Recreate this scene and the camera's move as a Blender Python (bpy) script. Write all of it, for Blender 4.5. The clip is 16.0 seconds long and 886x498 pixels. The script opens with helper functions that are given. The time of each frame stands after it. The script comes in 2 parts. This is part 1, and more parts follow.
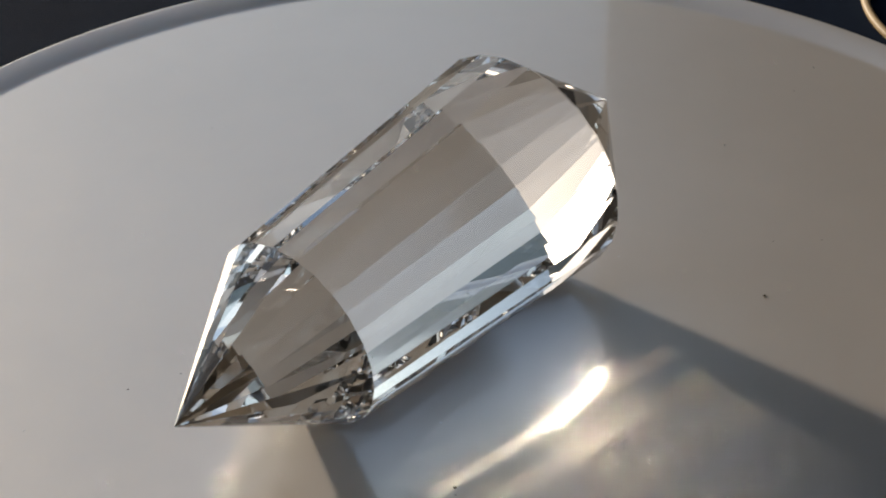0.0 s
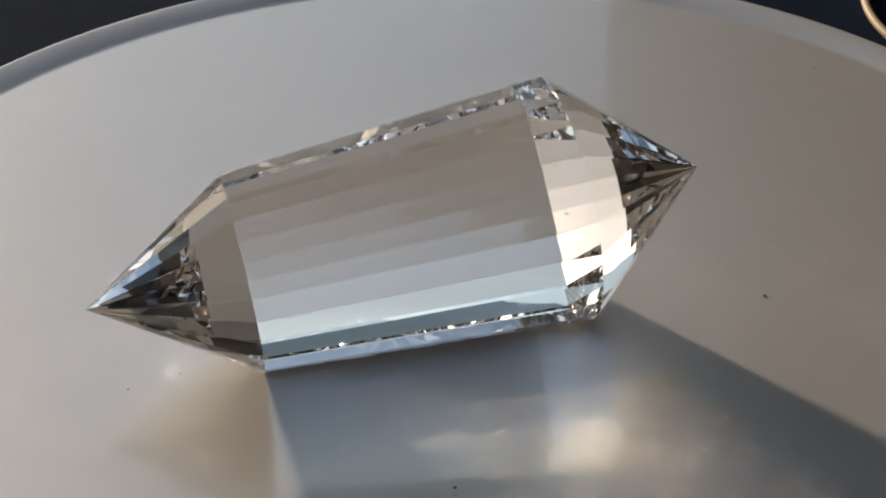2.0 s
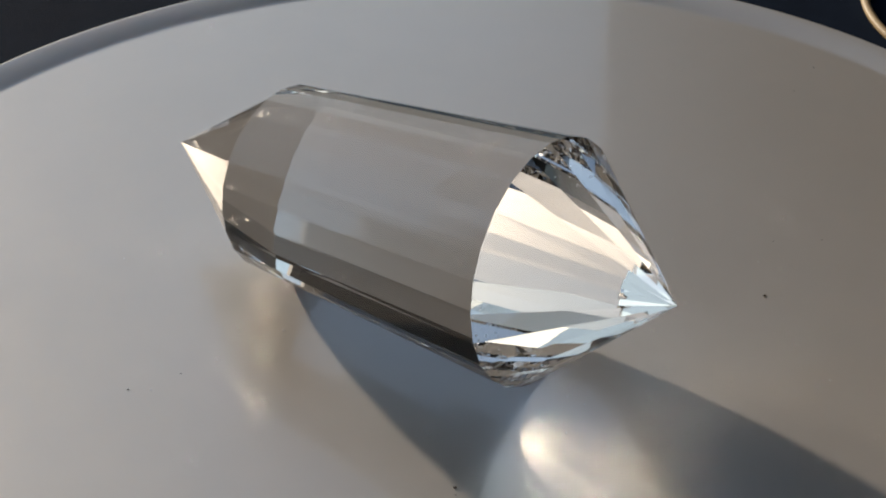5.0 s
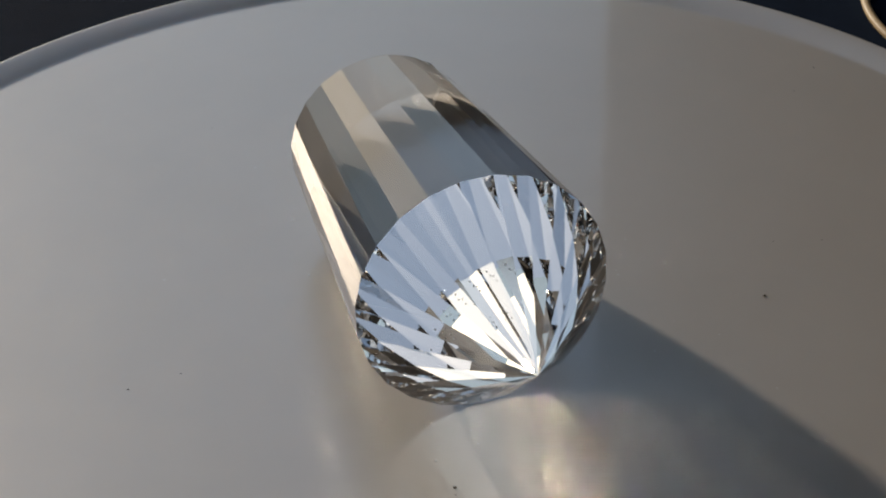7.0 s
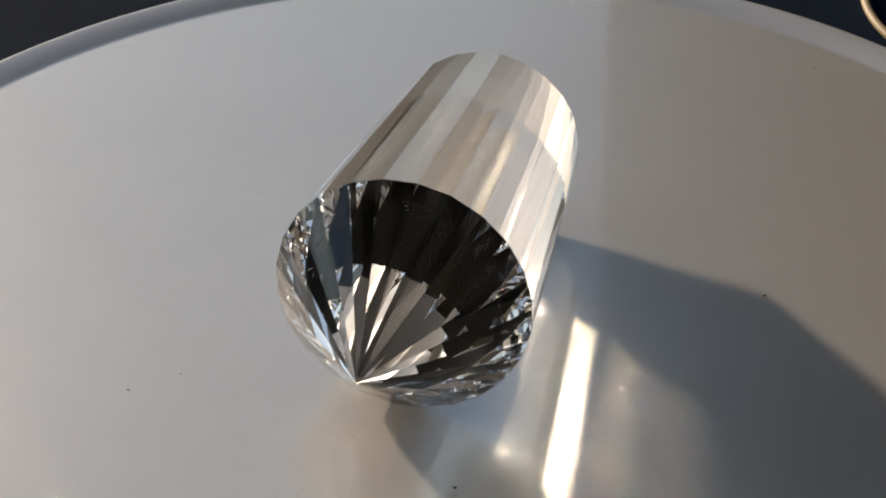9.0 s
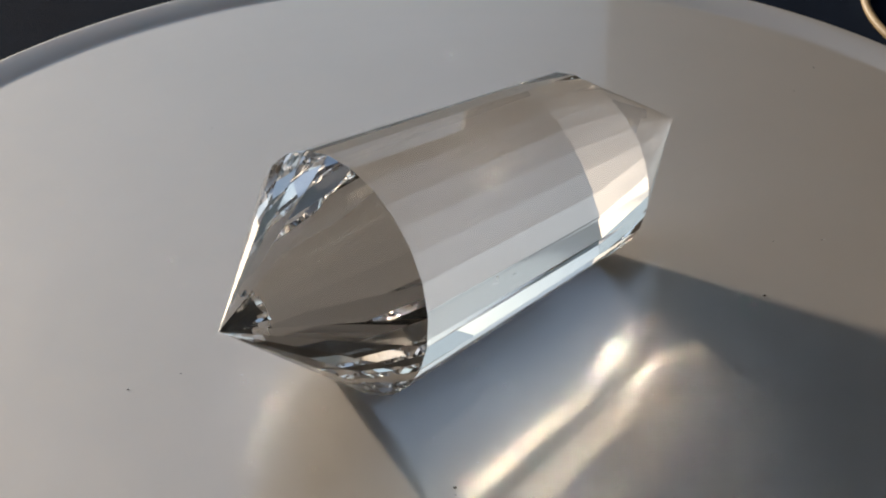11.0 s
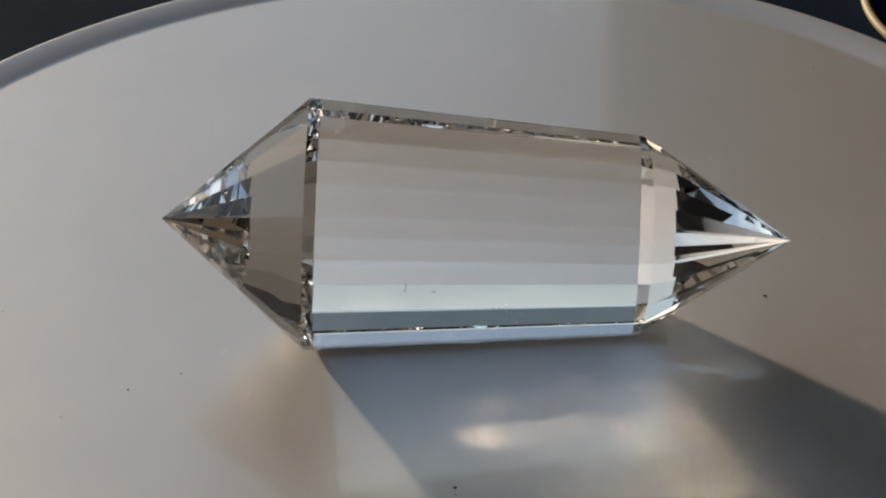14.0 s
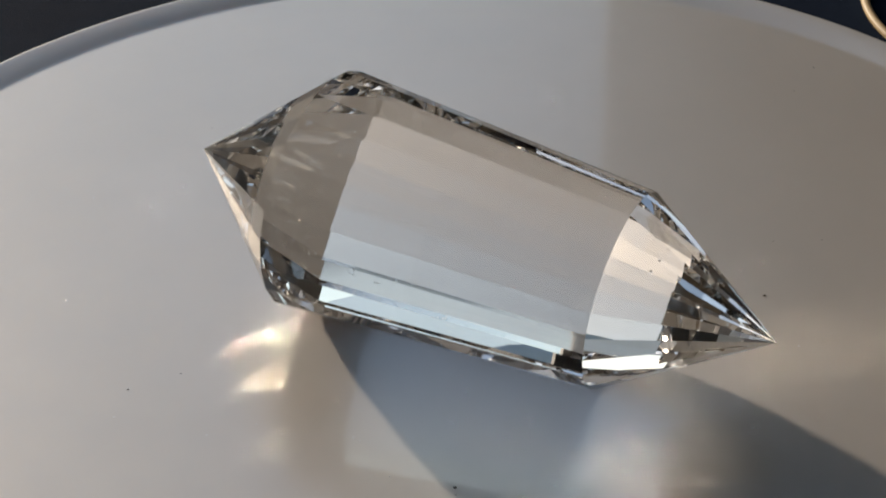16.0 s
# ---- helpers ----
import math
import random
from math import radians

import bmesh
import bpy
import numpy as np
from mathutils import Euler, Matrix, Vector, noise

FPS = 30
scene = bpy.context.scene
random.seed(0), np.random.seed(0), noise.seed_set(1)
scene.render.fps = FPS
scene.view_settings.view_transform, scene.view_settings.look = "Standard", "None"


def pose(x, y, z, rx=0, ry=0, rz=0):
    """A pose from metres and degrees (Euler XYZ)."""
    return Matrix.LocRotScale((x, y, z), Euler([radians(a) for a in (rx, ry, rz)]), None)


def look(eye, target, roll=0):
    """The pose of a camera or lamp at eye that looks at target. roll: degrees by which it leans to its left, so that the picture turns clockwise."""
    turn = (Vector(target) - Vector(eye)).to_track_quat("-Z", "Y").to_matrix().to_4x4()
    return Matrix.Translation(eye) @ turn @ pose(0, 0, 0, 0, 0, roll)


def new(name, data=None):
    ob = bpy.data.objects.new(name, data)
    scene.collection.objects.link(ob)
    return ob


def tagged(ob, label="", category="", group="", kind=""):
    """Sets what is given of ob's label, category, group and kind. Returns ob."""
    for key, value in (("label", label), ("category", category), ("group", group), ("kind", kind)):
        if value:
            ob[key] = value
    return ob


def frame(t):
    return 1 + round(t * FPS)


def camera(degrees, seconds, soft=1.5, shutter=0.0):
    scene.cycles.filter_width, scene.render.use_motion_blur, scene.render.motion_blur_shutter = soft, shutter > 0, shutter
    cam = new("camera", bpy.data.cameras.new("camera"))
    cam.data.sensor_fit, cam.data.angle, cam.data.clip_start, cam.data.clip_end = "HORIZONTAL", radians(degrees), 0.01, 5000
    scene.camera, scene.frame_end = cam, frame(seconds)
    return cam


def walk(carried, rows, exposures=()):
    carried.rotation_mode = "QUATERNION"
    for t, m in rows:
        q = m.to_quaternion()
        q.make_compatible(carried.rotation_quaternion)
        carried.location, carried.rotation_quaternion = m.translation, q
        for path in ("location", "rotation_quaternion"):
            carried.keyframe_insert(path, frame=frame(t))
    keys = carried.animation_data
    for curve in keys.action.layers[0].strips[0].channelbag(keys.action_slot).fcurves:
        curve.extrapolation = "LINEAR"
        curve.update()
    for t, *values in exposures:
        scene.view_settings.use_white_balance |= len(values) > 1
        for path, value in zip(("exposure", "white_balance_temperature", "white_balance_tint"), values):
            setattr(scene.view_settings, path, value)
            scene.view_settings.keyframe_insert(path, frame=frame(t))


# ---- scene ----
# A faceted rock crystal turns on a white turntable in low sun from a window.
L = 0.08  # length of the crystal, tip to tip

cam = camera(26.684, 16.0, soft=2.1)
EYE = pose(0.00049, -0.19428, 0.15101, 90 - 35.717) @ pose(0, 0, 0, 0, 0, -1.690)
walk(cam, [(0.0, EYE), (16.0, EYE)],
     exposures=[(0.0, 0.65, 7600, 13), (2.5, 0.67, 7600, 13), (3.0, 0.64, 7550, 13), (5.5, 0.52, 7400, 12), (6.5, 0.47, 7300, 12),
                (7.0, 0.25, 7300, 12), (7.5, 0.08, 7300, 12), (8.0, 0.15, 7350, 12), (8.5, 0.40, 7450, 13), (9.0, 0.65, 7550, 13),
                (11.5, 0.60, 7650, 13), (12.5, 0.60, 7650, 13), (13.5, 0.53, 7650, 13), (14.5, 0.50, 7600, 13), (15.2, 0.58, 7600, 13),
                (16.0, 0.68, 7600, 13)])

# light paths that the many-faceted glass needs: long, sharp and guided
scene.cycles.glossy_bounces, scene.cycles.transmission_bounces, scene.cycles.max_bounces = 30, 30, 32
scene.cycles.blur_glossy, scene.cycles.sample_clamp_indirect = 0.0, 0.0
scene.cycles.use_guiding, scene.cycles.use_surface_guiding, scene.cycles.surface_guiding_probability = True, True, 0.8
scene.cycles.guiding_training_samples = 4096

# ---- light ----
SUN_AZIMUTH, SUN_HEIGHT = 127.5, 12.4  # degrees from +x, and above the horizon
world = bpy.data.worlds.new("sky")
scene.world = world
world.use_nodes = True
wn, wl = world.node_tree.nodes, world.node_tree.links
sky = wn.new("ShaderNodeTexSky")
sky.sky_type, sky.sun_disc = "NISHITA", False
sky.sun_elevation = radians(SUN_HEIGHT)
sky.sun_rotation = radians(90 - SUN_AZIMUTH)
wl.new(sky.outputs[0], wn["Background"].inputs[0])
wn["Background"].inputs[1].default_value = 0.125
sky.air_density, sky.dust_density, sky.ozone_density = 0.9, 0.35, 1.0

sun_data = bpy.data.lights.new("sun", "SUN")
sun_data.energy, sun_data.angle, sun_data.color = 2.5, radians(2.0), (1.0, 0.92, 0.82)
sun = new("sun", sun_data)
sa, sh = radians(SUN_AZIMUTH), radians(SUN_HEIGHT)
SUN_WAY = Vector((math.cos(sa) * math.cos(sh), math.sin(sa) * math.cos(sh), math.sin(sh)))
sun.matrix_world = look(SUN_WAY * 3, (0, 0, 0))


# ---- materials ----
def material(name):
    m = bpy.data.materials.new(name)
    m.use_nodes = True
    return m, m.node_tree.nodes, m.node_tree.links, m.node_tree.nodes["Principled BSDF"]


def mottled(name, low, high, scale, rough=(0.4, 0.6), bump=0.0, bump_scale=400.0, fine=6.0):
    """A paint or plastic whose colour and gloss vary at two scales."""
    m, n, l, b = material(name)
    co = n.new("ShaderNodeTexCoord")
    big, small = n.new("ShaderNodeTexNoise"), n.new("ShaderNodeTexNoise")
    big.inputs["Scale"].default_value, big.inputs["Detail"].default_value = scale, 4
    small.inputs["Scale"].default_value, small.inputs["Detail"].default_value = scale * fine, 6
    mix = n.new("ShaderNodeMath")
    mix.operation = "MULTIPLY_ADD"
    mix.inputs[1].default_value = 0.35
    ramp = n.new("ShaderNodeValToRGB")
    ramp.color_ramp.elements[0].position, ramp.color_ramp.elements[1].position = 0.4, 0.95
    ramp.color_ramp.elements[0].color, ramp.color_ramp.elements[1].color = (*low, 1), (*high, 1)
    for t in (big, small):
        l.new(co.outputs["Object"], t.inputs["Vector"])
    l.new(small.outputs["Fac"], mix.inputs[0])
    l.new(big.outputs["Fac"], mix.inputs[2])
    l.new(mix.outputs[0], ramp.inputs[0])
    l.new(ramp.outputs[0], b.inputs["Base Color"])
    rr = n.new("ShaderNodeMapRange")
    rr.inputs["To Min"].default_value, rr.inputs["To Max"].default_value = rough
    l.new(small.outputs["Fac"], rr.inputs["Value"])
    l.new(rr.outputs[0], b.inputs["Roughness"])
    if bump:
        grain, bn = n.new("ShaderNodeTexNoise"), n.new("ShaderNodeBump")
        grain.inputs["Scale"].default_value = bump_scale
        l.new(co.outputs["Object"], grain.inputs["Vector"])
        l.new(grain.outputs["Fac"], bn.inputs["Height"])
        bn.inputs["Strength"].default_value, bn.inputs["Distance"].default_value = bump, 0.0003
        l.new(bn.outputs[0], b.inputs["Normal"])
    return m


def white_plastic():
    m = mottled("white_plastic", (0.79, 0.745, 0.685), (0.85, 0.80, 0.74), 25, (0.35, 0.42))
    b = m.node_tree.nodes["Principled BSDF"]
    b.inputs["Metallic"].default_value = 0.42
    b.inputs["Subsurface Weight"].default_value = 0.18
    b.inputs["Subsurface Radius"].default_value = (1.0, 0.85, 0.75)
    b.inputs["Subsurface Scale"].default_value = 0.012
    b.inputs["Coat Weight"].default_value = 1.0
    b.inputs["Coat Roughness"].default_value = 0.05
    # faint turning rings in the moulded face
    n, l = m.node_tree.nodes, m.node_tree.links
    co, wave, bn = n.new("ShaderNodeTexCoord"), n.new("ShaderNodeTexWave"), n.new("ShaderNodeBump")
    wave.wave_type, wave.rings_direction = "RINGS", "Z"
    for k, v in (("Scale", 95.0), ("Distortion", 0.6), ("Detail", 2.0), ("Detail Scale", 3.0)):
        wave.inputs[k].default_value = v
    l.new(co.outputs["Object"], wave.inputs["Vector"])
    l.new(wave.outputs["Fac"], bn.inputs["Height"])
    bn.inputs["Strength"].default_value, bn.inputs["Distance"].default_value = 1.0, 0.0000045
    l.new(bn.outputs[0], b.inputs["Normal"])
    b.inputs["Coat IOR"].default_value = 1.6
    b.inputs["Specular IOR Level"].default_value = 1.0
    return m


def quartz():
    m, n, l, b = material("clear_quartz")
    n.remove(b)
    g = n.new("ShaderNodeBsdfGlass")
    g.inputs["Color"].default_value = (1, 1, 1, 1)
    g.inputs["Roughness"].default_value = 0.0
    g.inputs["IOR"].default_value = 1.546
    l.new(g.outputs[0], n["Material Output"].inputs["Surface"])
    return m


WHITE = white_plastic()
QUARTZ = quartz()
NAVY = mottled("navy_cloth", (0.006, 0.014, 0.032), (0.010, 0.021, 0.044), 60, (0.8, 0.95), 0.5, 2500)
FLOOR = mottled("pale_wood_floor", (0.42, 0.36, 0.28), (0.5, 0.43, 0.34), 4, (0.5, 0.7))
WOOD = mottled("dark_window_wood", (0.014, 0.013, 0.012), (0.022, 0.02, 0.018), 12, (0.5, 0.7))
NAVY.node_tree.nodes["Principled BSDF"].inputs["Specular IOR Level"].default_value = 0.05
DARK = mottled("dark_wall_paint", (0.012, 0.012, 0.013), (0.02, 0.02, 0.021), 2, (0.85, 0.95))
DARK.node_tree.nodes["Principled BSDF"].inputs["Specular IOR Level"].default_value = 0.05
CEILING = mottled("ceiling_paint", (0.64, 0.585, 0.52), (0.70, 0.645, 0.58), 2, (0.8, 0.95))
DIM = mottled("dim_wall_paint", (0.07, 0.065, 0.06), (0.10, 0.093, 0.087), 2, (0.8, 0.95))
BROWN = mottled("brown_wall_paint", (0.07, 0.058, 0.045), (0.10, 0.083, 0.066), 2, (0.8, 0.95))
# unseen trees: haze and brightness against the sun are put into this pale colour
FAR = mottled("haze_coloured_trees", (0.40, 0.44, 0.46), (0.56, 0.60, 0.62), 0.15, (0.9, 1.0))
# added unseen hills; emission gives them the pale blue glow of the horizon
HORIZON_GLOW = mottled("horizon_glow", (0.30, 0.36, 0.40), (0.36, 0.42, 0.46), 0.02, (0.9, 1.0))
HORIZON_GLOW.node_tree.nodes["Principled BSDF"].inputs["Emission Color"].default_value = (0.62, 0.80, 0.95, 1)
HORIZON_GLOW.node_tree.nodes["Principled BSDF"].inputs["Emission Strength"].default_value = 0.45
GLINT = mottled("pale_flaw", (0.93, 0.93, 0.93), (0.98, 0.98, 0.98), 3000, (0.5, 0.6))
GLINT.node_tree.nodes["Principled BSDF"].inputs["Subsurface Weight"].default_value = 1.0
GLINT.node_tree.nodes["Principled BSDF"].inputs["Subsurface Radius"].default_value = (1.0, 1.0, 1.0)
GLINT.node_tree.nodes["Principled BSDF"].inputs["Subsurface Scale"].default_value = 0.0003
BASE = mottled("grey_plastic", (0.3, 0.3, 0.3), (0.36, 0.36, 0.36), 30, (0.4, 0.5))
SPECK = mottled("dark_dust", (0.10, 0.085, 0.07), (0.16, 0.13, 0.10), 3000, (0.8, 0.9))
LINT = mottled("pale_dust", (0.85, 0.84, 0.82), (0.92, 0.91, 0.9), 3000, (0.5, 0.6))
BRASS = mottled("pale_brass", (0.45, 0.32, 0.17), (0.58, 0.43, 0.25), 80, (0.45, 0.6))


# ---- mesh helpers ----
def mesh_from(bm, name, mat, smooth=False):
    me = bpy.data.meshes.new(name)
    bm.normal_update()
    bm.to_mesh(me)
    bm.free()
    me.materials.append(mat)
    if smooth:
        for p in me.polygons:
            p.use_smooth = True
    return me


def part(name, bm, mat, parent=None, label="", smooth=False):
    ob = new(name, mesh_from(bm, name, mat, smooth))
    if parent:
        ob.parent = parent
    if label:
        ob["label"] = label
    return ob


def box(bm, x0, x1, y0, y1, z0, z1):
    r = bmesh.ops.create_cube(bm, size=1, matrix=Matrix.Translation(((x0 + x1) / 2, (y0 + y1) / 2, (z0 + z1) / 2))
                              @ Matrix.Diagonal((x1 - x0, y1 - y0, z1 - z0, 1)))
    return r["verts"]


def lathe(profile, steps=192):
    """A closed solid of revolution about z from (radius, height) pairs."""
    bm, rings = bmesh.new(), []
    for r, z in profile:
        if r < 1e-9:
            rings.append([bm.verts.new((0, 0, z))])
        else:
            rings.append([bm.verts.new((r * math.cos(2 * math.pi * i / steps), r * math.sin(2 * math.pi * i / steps), z)) for i in range(steps)])
    for a, b in zip(rings, rings[1:]):
        for i in range(steps):
            j = (i + 1) % steps
            vs = [a[i % len(a)], a[j % len(a)], b[j % len(b)], b[i % len(b)]]
            bm.faces.new(list(dict.fromkeys(vs)))
    bmesh.ops.recalc_face_normals(bm, faces=bm.faces)
    return bm


# ---- the room ----
ROOM_X, EAST, ROOM_Y0, ROOM_Y1, FLOOR_Z, CEIL_Z = 2.4, 1.3, -2.6, 1.2, -0.78, 2.40
TABLE_Z = -0.036
WIN = (-2.398, 0.155, -0.30, 2.32)  # the opening: x0, x1, z0, z1


WEST = (0.1, 1.198, -0.30, 2.32)  # y0, y1, z0, z1


def slab(name, pieces, mat, label):
    bm = bmesh.new()
    for b in pieces:
        box(bm, *b)
    return tagged(part(name, bm, mat), label, kind="structure")


def room():
    w, X, Y0, Y1, Z0, Z1 = 0.04, ROOM_X, ROOM_Y0, ROOM_Y1, FLOOR_Z - 0.1, CEIL_Z
    # unseen floor and ceiling, added pale so that they bounce warm light into shadows
    slab("floor", [(-X, EAST, Y0, Y1, Z0, FLOOR_Z)], FLOOR, "unseen pale wooden floor that bounces sunlight up")
    slab("ceiling", [(-X - w, EAST + w, Y0 - w, Y1 + w, Z1, Z1 + 0.1)], CEILING, "unseen warm pale ceiling that bounces light into the shadows")
    slab("wall_east", [(EAST, EAST + w, Y0, Y1, Z0, Z1)], BROWN, "dark brown painted wall beside the table")
    slab("wall_south", [(-X - w, EAST + w, Y0 - w, Y0, Z0, Z1)], DIM, "dim brown-grey painted wall")
    e, f, g, h = WEST
    slab("wall_west", [(-X - w, -X, Y0, e, Z0, Z1), (-X - w, -X, f, Y1, Z0, Z1), (-X - w, -X, e, f, Z0, g), (-X - w, -X, e, f, h, Z1)], DIM, "dim brown-grey wall with a wide window opening")
    x0, x1, z0, z1 = WIN
    slab("wall_north", [(-X - w, x0, Y1, Y1 + w, Z0, Z1), (x1, EAST + w, Y1, Y1 + w, Z0, Z1), (x0, x1, Y1, Y1 + w, Z0, z0), (x0, x1, Y1, Y1 + w, z1, Z1)],
         DARK, "dark wall with a wide window opening")
    # wooden frames that line the openings
    t, n, u = 0.008, 0.008, 0.03
    for name, parts in (
            ("window_1", [(x0, x0 + t, Y1 + n, Y1 + u, z0 + t, z1 - t), (x1 - t, x1, Y1 + n, Y1 + u, z0 + t, z1 - t), (x0, x1, Y1 + n, Y1 + u, z1 - t, z1), (x0, x1, Y1 + n, Y1 + u, z0, z0 + t)]),
            ("window_2", [(-X - u, -X - n, e, e + t, g + t, h - t), (-X - u, -X - n, f - t, f, g + t, h - t), (-X - u, -X - n, e, f, h - t, h), (-X - u, -X - n, e, f, g, g + t)])):
        win = tagged(new(name), "window with a thin dark wooden frame", kind="structure")
        for nm, q in zip(("jamb", "jamb", "head", "sill"), parts):
            bm = bmesh.new()
            box(bm, *q)
            part(nm, bm, WOOD, win)
    bm = bmesh.new()
    bmesh.ops.create_grid(bm, x_segments=1, y_segments=1, size=900, matrix=Matrix.Translation((0, 0, -4)))
    tagged(part("ground", bm, mottled("dry_ground", (0.06, 0.06, 0.05), (0.1, 0.1, 0.08), 0.2, (0.8, 0.95))), "dull ground outside the window", kind="structure")
    # added glowing hills all round, nearer haze-coloured trees towards the north-east
    for name, label, mat, first, last, r0, h0, bumps in (("backdrop", "added pale blue hills that glow as the light along the horizon", HORIZON_GLOW, 20, 240, 400, 66.0, 3.0),
                                                         ("tree_line", "unseen far line of trees outside, haze put into its pale colour", FAR, 20, 112, 60, 6.2, 0.6)):
        bm, cols, rng = bmesh.new(), [], random.Random(3)
        for i in range((last - first) * 2 + 1):
            a = radians(first + i / 2)
            h = h0 + bumps * (noise.noise((i * 0.07, r0, 0)) + 0.6 * noise.noise((i * 0.3, 3, 0)) + rng.uniform(-0.1, 0.1))
            cols.append([bm.verts.new((r * math.cos(a), r * math.sin(a), z)) for r, z in ((r0, -4), (r0, h * 0.8), (r0 * 1.02, h), (r0 * 1.06, h * 0.9), (r0 * 1.06, -4))])
        for p, q in zip(cols, cols[1:]):
            for k in range(4):
                bm.faces.new((p[k], p[k + 1], q[k + 1], q[k]))
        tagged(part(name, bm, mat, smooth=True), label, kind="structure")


def table():
    top = tagged(new("table"), "table covered with dark navy cloth under the turntable", "table")
    bm = bmesh.new()
    box(bm, -0.75, 0.75, -0.55, 0.55, TABLE_Z - 0.03, TABLE_Z)
    bmesh.ops.bevel(bm, geom=bm.edges[:], offset=0.004, segments=3, affect="EDGES")
    part("tabletop", bm, NAVY, top, "navy cloth-covered top")
    for x in (-0.7, 0.7):
        for y in (-0.5, 0.5):
            bm = bmesh.new()
            box(bm, x - 0.025, x + 0.025, y - 0.025, y + 0.025, FLOOR_Z, TABLE_Z - 0.03)
            part("leg", bm, WOOD, top)


PLATTER_R = 0.0987


def turntable():
    """A motor base and the platter that turns on it; the platter's own centre lies a little off the axle."""
    thing = tagged(new("turntable"), "round white semi-gloss turntable on dark navy cloth", "turntable")
    part("housing", lathe([(0, TABLE_Z), (0.083, TABLE_Z), (0.086, TABLE_Z + 0.003), (0.086, -0.013), (0.083, -0.0105), (0, -0.0105)], 96), BASE, thing, "grey plastic motor base")
    R, flat, lip = PLATTER_R, 0.0921, 0.0980
    prof = [(0, -0.010), (R - 0.002, -0.010), (R, -0.008)]
    up, z, n = [], 0.0, 40
    for i in range(n):  # the shallow raised lip
        u = (i + 0.5) / n
        rise = min(1.0, u / 0.28)
        slope = math.tan(radians(LIP_SLOPE)) * rise * rise * (3 - 2 * rise) * (1 - 0.4 * max(0.0, (u - 0.28) / 0.72))
        z += slope * (lip - flat) / n
        up.append((flat + (lip - flat) * (i + 1) / n, z))
    for i in range(7):  # the edge rolls over to the outside
        a = math.pi / 2 * i / 6
        prof.append((lip + (R - lip) * math.cos(a), z - 0.0008 + 0.0008 * math.sin(a)))
    prof += up[-2::-1] + [(flat, 0)] + [(flat * k, 0) for k in (0.99, 0.9, 0.7, 0.4, 0.15)] + [(0, 0)]
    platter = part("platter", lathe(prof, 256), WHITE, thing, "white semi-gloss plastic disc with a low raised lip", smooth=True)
    return thing, platter


LIP_SLOPE = 15


def fleck(bm, at, r, seed):
    """A tiny uneven grain."""
    rng = random.Random(seed)
    v = bmesh.ops.create_icosphere(bm, subdivisions=2, radius=r, matrix=Matrix.Translation(at))["verts"]
    for k in v:
        k.co = Vector(at) + (k.co - Vector(at)) * rng.uniform(0.85, 1.12)
        k.co.z = max(k.co.z, at[2] - r)


LINT_AT = [(0.01923, 0.09404, 0.00035), (0.04222, 0.04075, 0.0002), (-0.0073, 0.04472, 0.00015), (0.01847, 0.04748, 0.0002),
    (-0.02085, 0.01669, 0.00012), (-0.02801, 0.01479, 0.00014), (-0.02004, 0.01732, 0.00018), (-0.05238, -0.01935, 0.00014),
    (0.00873, -0.03724, 0.00018), (-0.00109, -0.02015, 0.00022), (-0.0141, 0.0343, 0.00014), (-0.00712, 0.02829, 0.00018),
    (0.02383, 0.01325, 0.0002), (-0.02023, -0.04149, 0.00018), (0.01712, 0.01444, 0.00015), (-0.01399, 0.02802, 0.00012),
    (-0.00148, 0.02412, 0.00013), (0.01886, 0.01637, 0.00014)]
SPECK_AT = [(0.04302, 0.0029, 0.00022), (-0.03972, -0.01265, 0.00013), (0.00106, -0.03244, 0.00022), (0.0011, -0.0336, 0.0001),
    (-0.03336, -0.00982, 0.0001), (0.0601, 0.06202, 0.00013), (0.05576, 0.05496, 0.00011), (0.05292, 0.01522, 9e-05),
    (-0.03431, 0.0492, 0.0001), (0.04612, 0.01517, 7e-05)]


def lint(platter):
    """Pale grains that ride on the platter: angle and radius at the start."""
    for i, (x, y, r) in enumerate(LINT_AT):
        bm = bmesh.new()
        fleck(bm, (0, 0, r * 0.6), r, i)
        ob = part("lint", bm, LINT, platter, "pale grain of dust")
        ob.matrix_basis = pose(x, y, 0) @ Matrix.Diagonal((1, 0.7, 0.25, 1))


def specks():
    # these stay still over the turning disc, in place of camera sensor dust
    for i, (x, y, r) in enumerate(SPECK_AT):
        bm = bmesh.new()
        fleck(bm, (0, 0, r * 0.75), r, 50 + i)
        ob = tagged(part("sensor_speck", bm, SPECK), "tiny dark brown speck standing in for dust on the camera sensor", "speck", "dust on the turntable")
        ob.matrix_basis = pose(x, y, 0.00002) @ Matrix.Diagonal((1, 1, 0.4, 1))


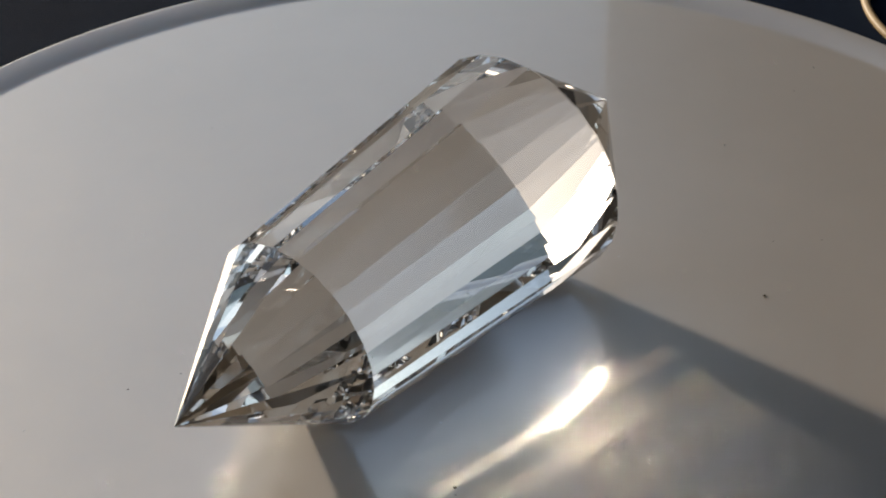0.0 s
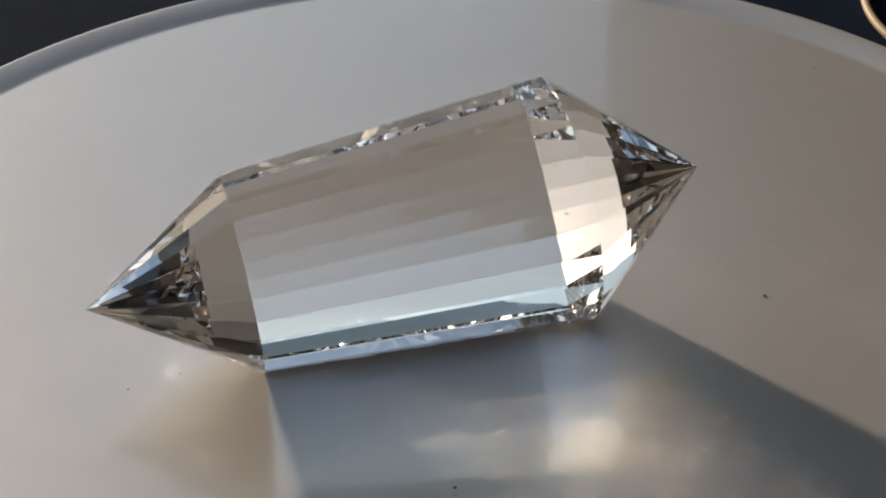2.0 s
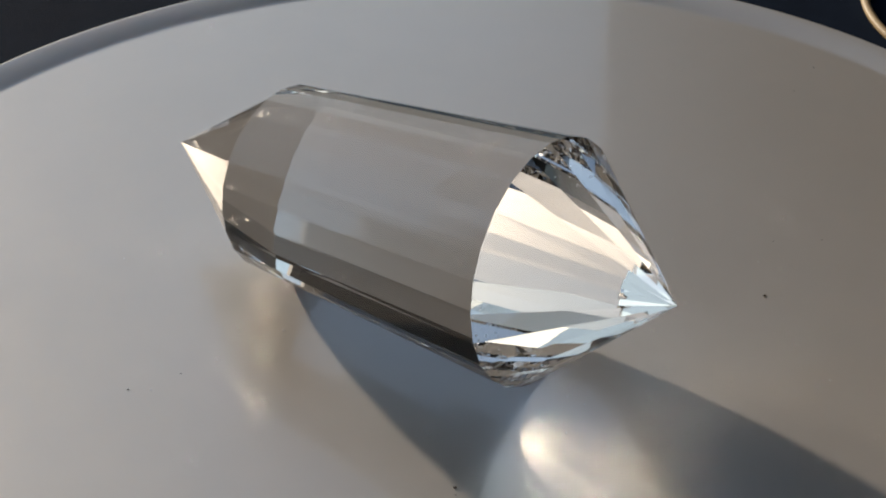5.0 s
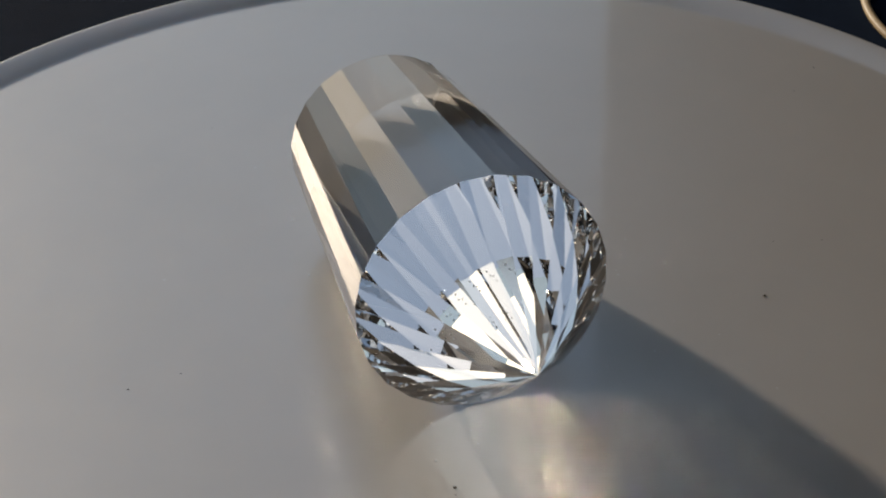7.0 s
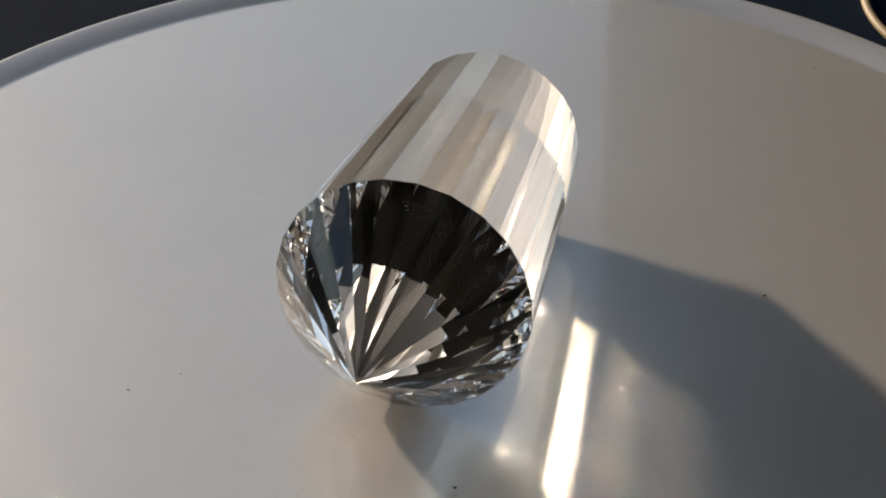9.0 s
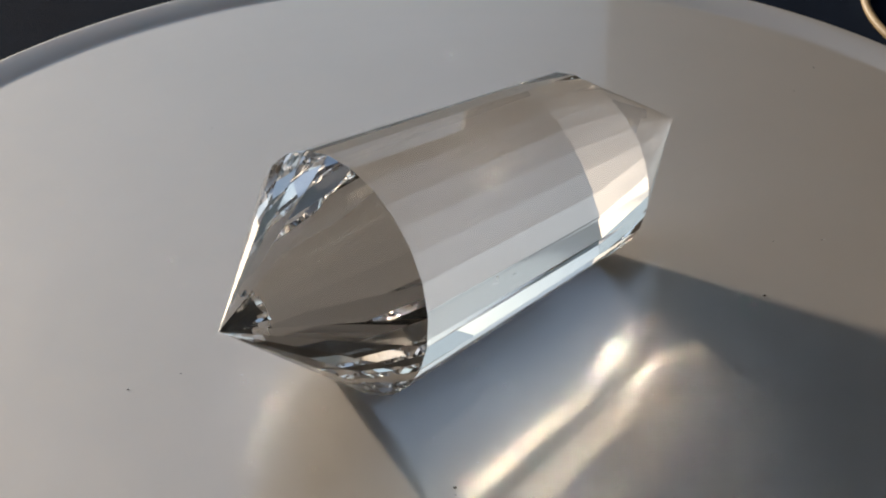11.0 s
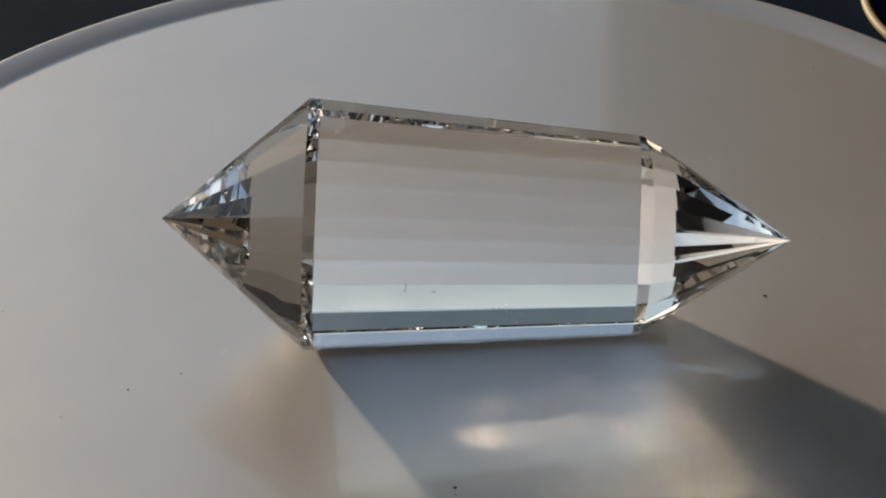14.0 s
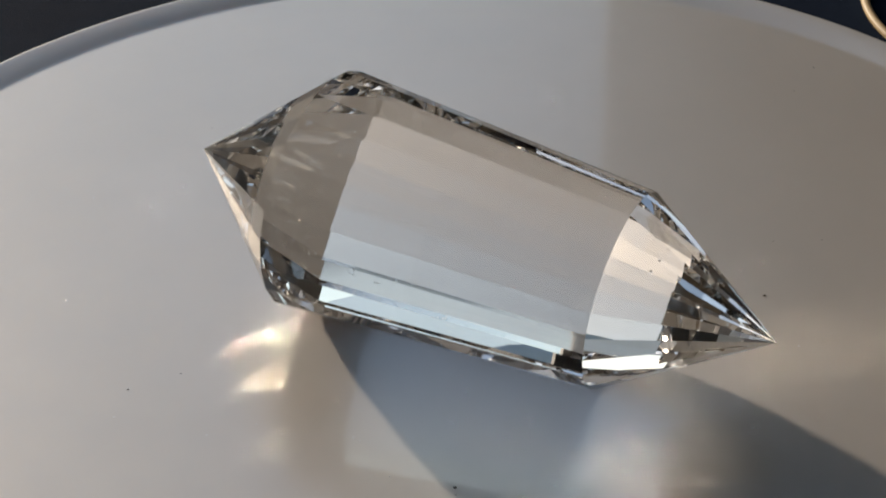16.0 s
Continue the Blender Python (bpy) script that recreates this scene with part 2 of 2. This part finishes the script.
def ring():
    """A brass hoop on the cloth behind the turntable, in place of a warm light streak."""
    bm = bmesh.new()
    R0, r0 = 0.037, 0.0009
    rings = []
    for i in range(96):
        a = 2 * math.pi * i / 96
        rings.append([bm.verts.new(((R0 + r0 * math.cos(b)) * math.cos(a), (R0 + r0 * math.cos(b)) * math.sin(a), r0 + r0 * math.sin(b))) for b in (2 * math.pi * k / 12 for k in range(12))])
    for i in range(96):
        for k in range(12):
            bm.faces.new((rings[i][k], rings[(i + 1) % 96][k], rings[(i + 1) % 96][(k + 1) % 12], rings[i][(k + 1) % 12]))
    bmesh.ops.recalc_face_normals(bm, faces=bm.faces)
    ob = tagged(part("streak_ring", bm, BRASS, smooth=True), "small brass-coloured ring on navy cloth, standing in for a warm streak of light", "ring")
    ob.matrix_basis = pose(0.1262, 0.145, TABLE_Z)


# ---- the crystal ----
TIP_A, SH_A, SH_B, TIP_B = -0.56388 * L, -0.31857 * L, 0.20791 * L, 0.43612 * L
RAD_A, RAD_B, SIDES = 0.1598 * L, 0.2004 * L, 24


def crystal():
    k = math.cos(math.pi / SIDES)
    za, zb, side = RAD_A * k + 0.00005, RAD_B * k + 0.00005, 0.00011
    slope = (zb - za) / (SH_B - SH_A)
    ax = Vector((1, 0, slope)).normalized()
    n = Vector((0, 1, 0))
    m = ax.cross(n)
    at = lambda s: Vector((s, side, za + (s - SH_A) * slope))
    bm = bmesh.new()
    ring = lambda s, r: [bm.verts.new(at(s) + r * (math.cos(a) * n + math.sin(a) * m)) for a in
                         (2 * math.pi * (i + 0.5) / SIDES + math.pi / 2 for i in range(SIDES))]
    ra, rb = ring(SH_A, RAD_A), ring(SH_B, RAD_B)
    ta, tb = bm.verts.new(at(TIP_A)), bm.verts.new(at(TIP_B))
    for i in range(SIDES):
        j = (i + 1) % SIDES
        bm.faces.new((ra[i], ra[j], rb[j], rb[i]))
        bm.faces.new((ta, ra[j], ra[i]))
        bm.faces.new((tb, rb[i], rb[j]))
    bmesh.ops.recalc_face_normals(bm, faces=bm.faces)
    ob = tagged(new("crystal", mesh_from(bm, "crystal", QUARTZ)), "clear double-pointed quartz crystal with many polished facets", "crystal")
    rng = random.Random(7)
    for s0, e0, s1, e1, count in ((0.10, 22, 0.02, 24, 12), (-0.08, 6, -0.15, 26, 18), (0.07, -2, -0.07, -12, 16), (0.12, 66, -0.02, 60, 8)):
        for i in range(count):  # trails of bright flaws just inside the facets
            u = rng.random()
            s = (s0 + (s1 - s0) * u + rng.uniform(-0.012, 0.012)) * L
            e = radians(e0 + (e1 - e0) * u + rng.uniform(-4, 4))
            r = (RAD_A + (RAD_B - RAD_A) * (s - SH_A) / (SH_B - SH_A)) * k
            bm = bmesh.new()
            fleck(bm, at(s) + (r - 0.0005) * (math.cos(e) * n - math.sin(e) * m), rng.uniform(0.00006, 0.00012), i)
            part("flaw", bm, GLINT, ob)
    return ob


room()
table()
tt, platter = turntable()
lint(platter)
specks()
ring()
cr = crystal()


# ---- what moves ----
YAW = [(0.0, 47.29), (0.5, 38.79), (1.0, 30.38), (1.5, 22.0), (2.0, 13.62), (2.5, 5.22), (3.0, -3.23), (3.5, -11.73), (4.0, -20.29),
       (4.5, -28.9), (5.0, -37.56), (5.5, -46.25), (6.0, -54.95), (6.5, -63.64), (7.0, -72.31), (7.5, -80.92), (8.0, -89.45), (8.5, -97.88),
       (9.0, -106.19), (9.5, -114.35), (10.0, -122.35), (10.5, -130.18), (11.0, -137.83), (11.5, -145.29), (12.0, -152.57), (12.5, -159.69),
       (13.0, -166.65), (13.5, -173.49), (14.0, -180.25), (14.5, -186.98), (15.0, -193.73), (15.5, -200.59), (16.0, -207.63)]


def motions():
    walk(cr, [(t, pose(0, 0, 0, 0, 0, a)) for t, a in YAW])
    off = pose(0, 0, 0, 0, 0, -47.29) @ pose(0.0007, -0.0006, 0)
    walk(platter, [(t, pose(0, 0, 0, 0, 0, a) @ off) for t, a in YAW])


motions()
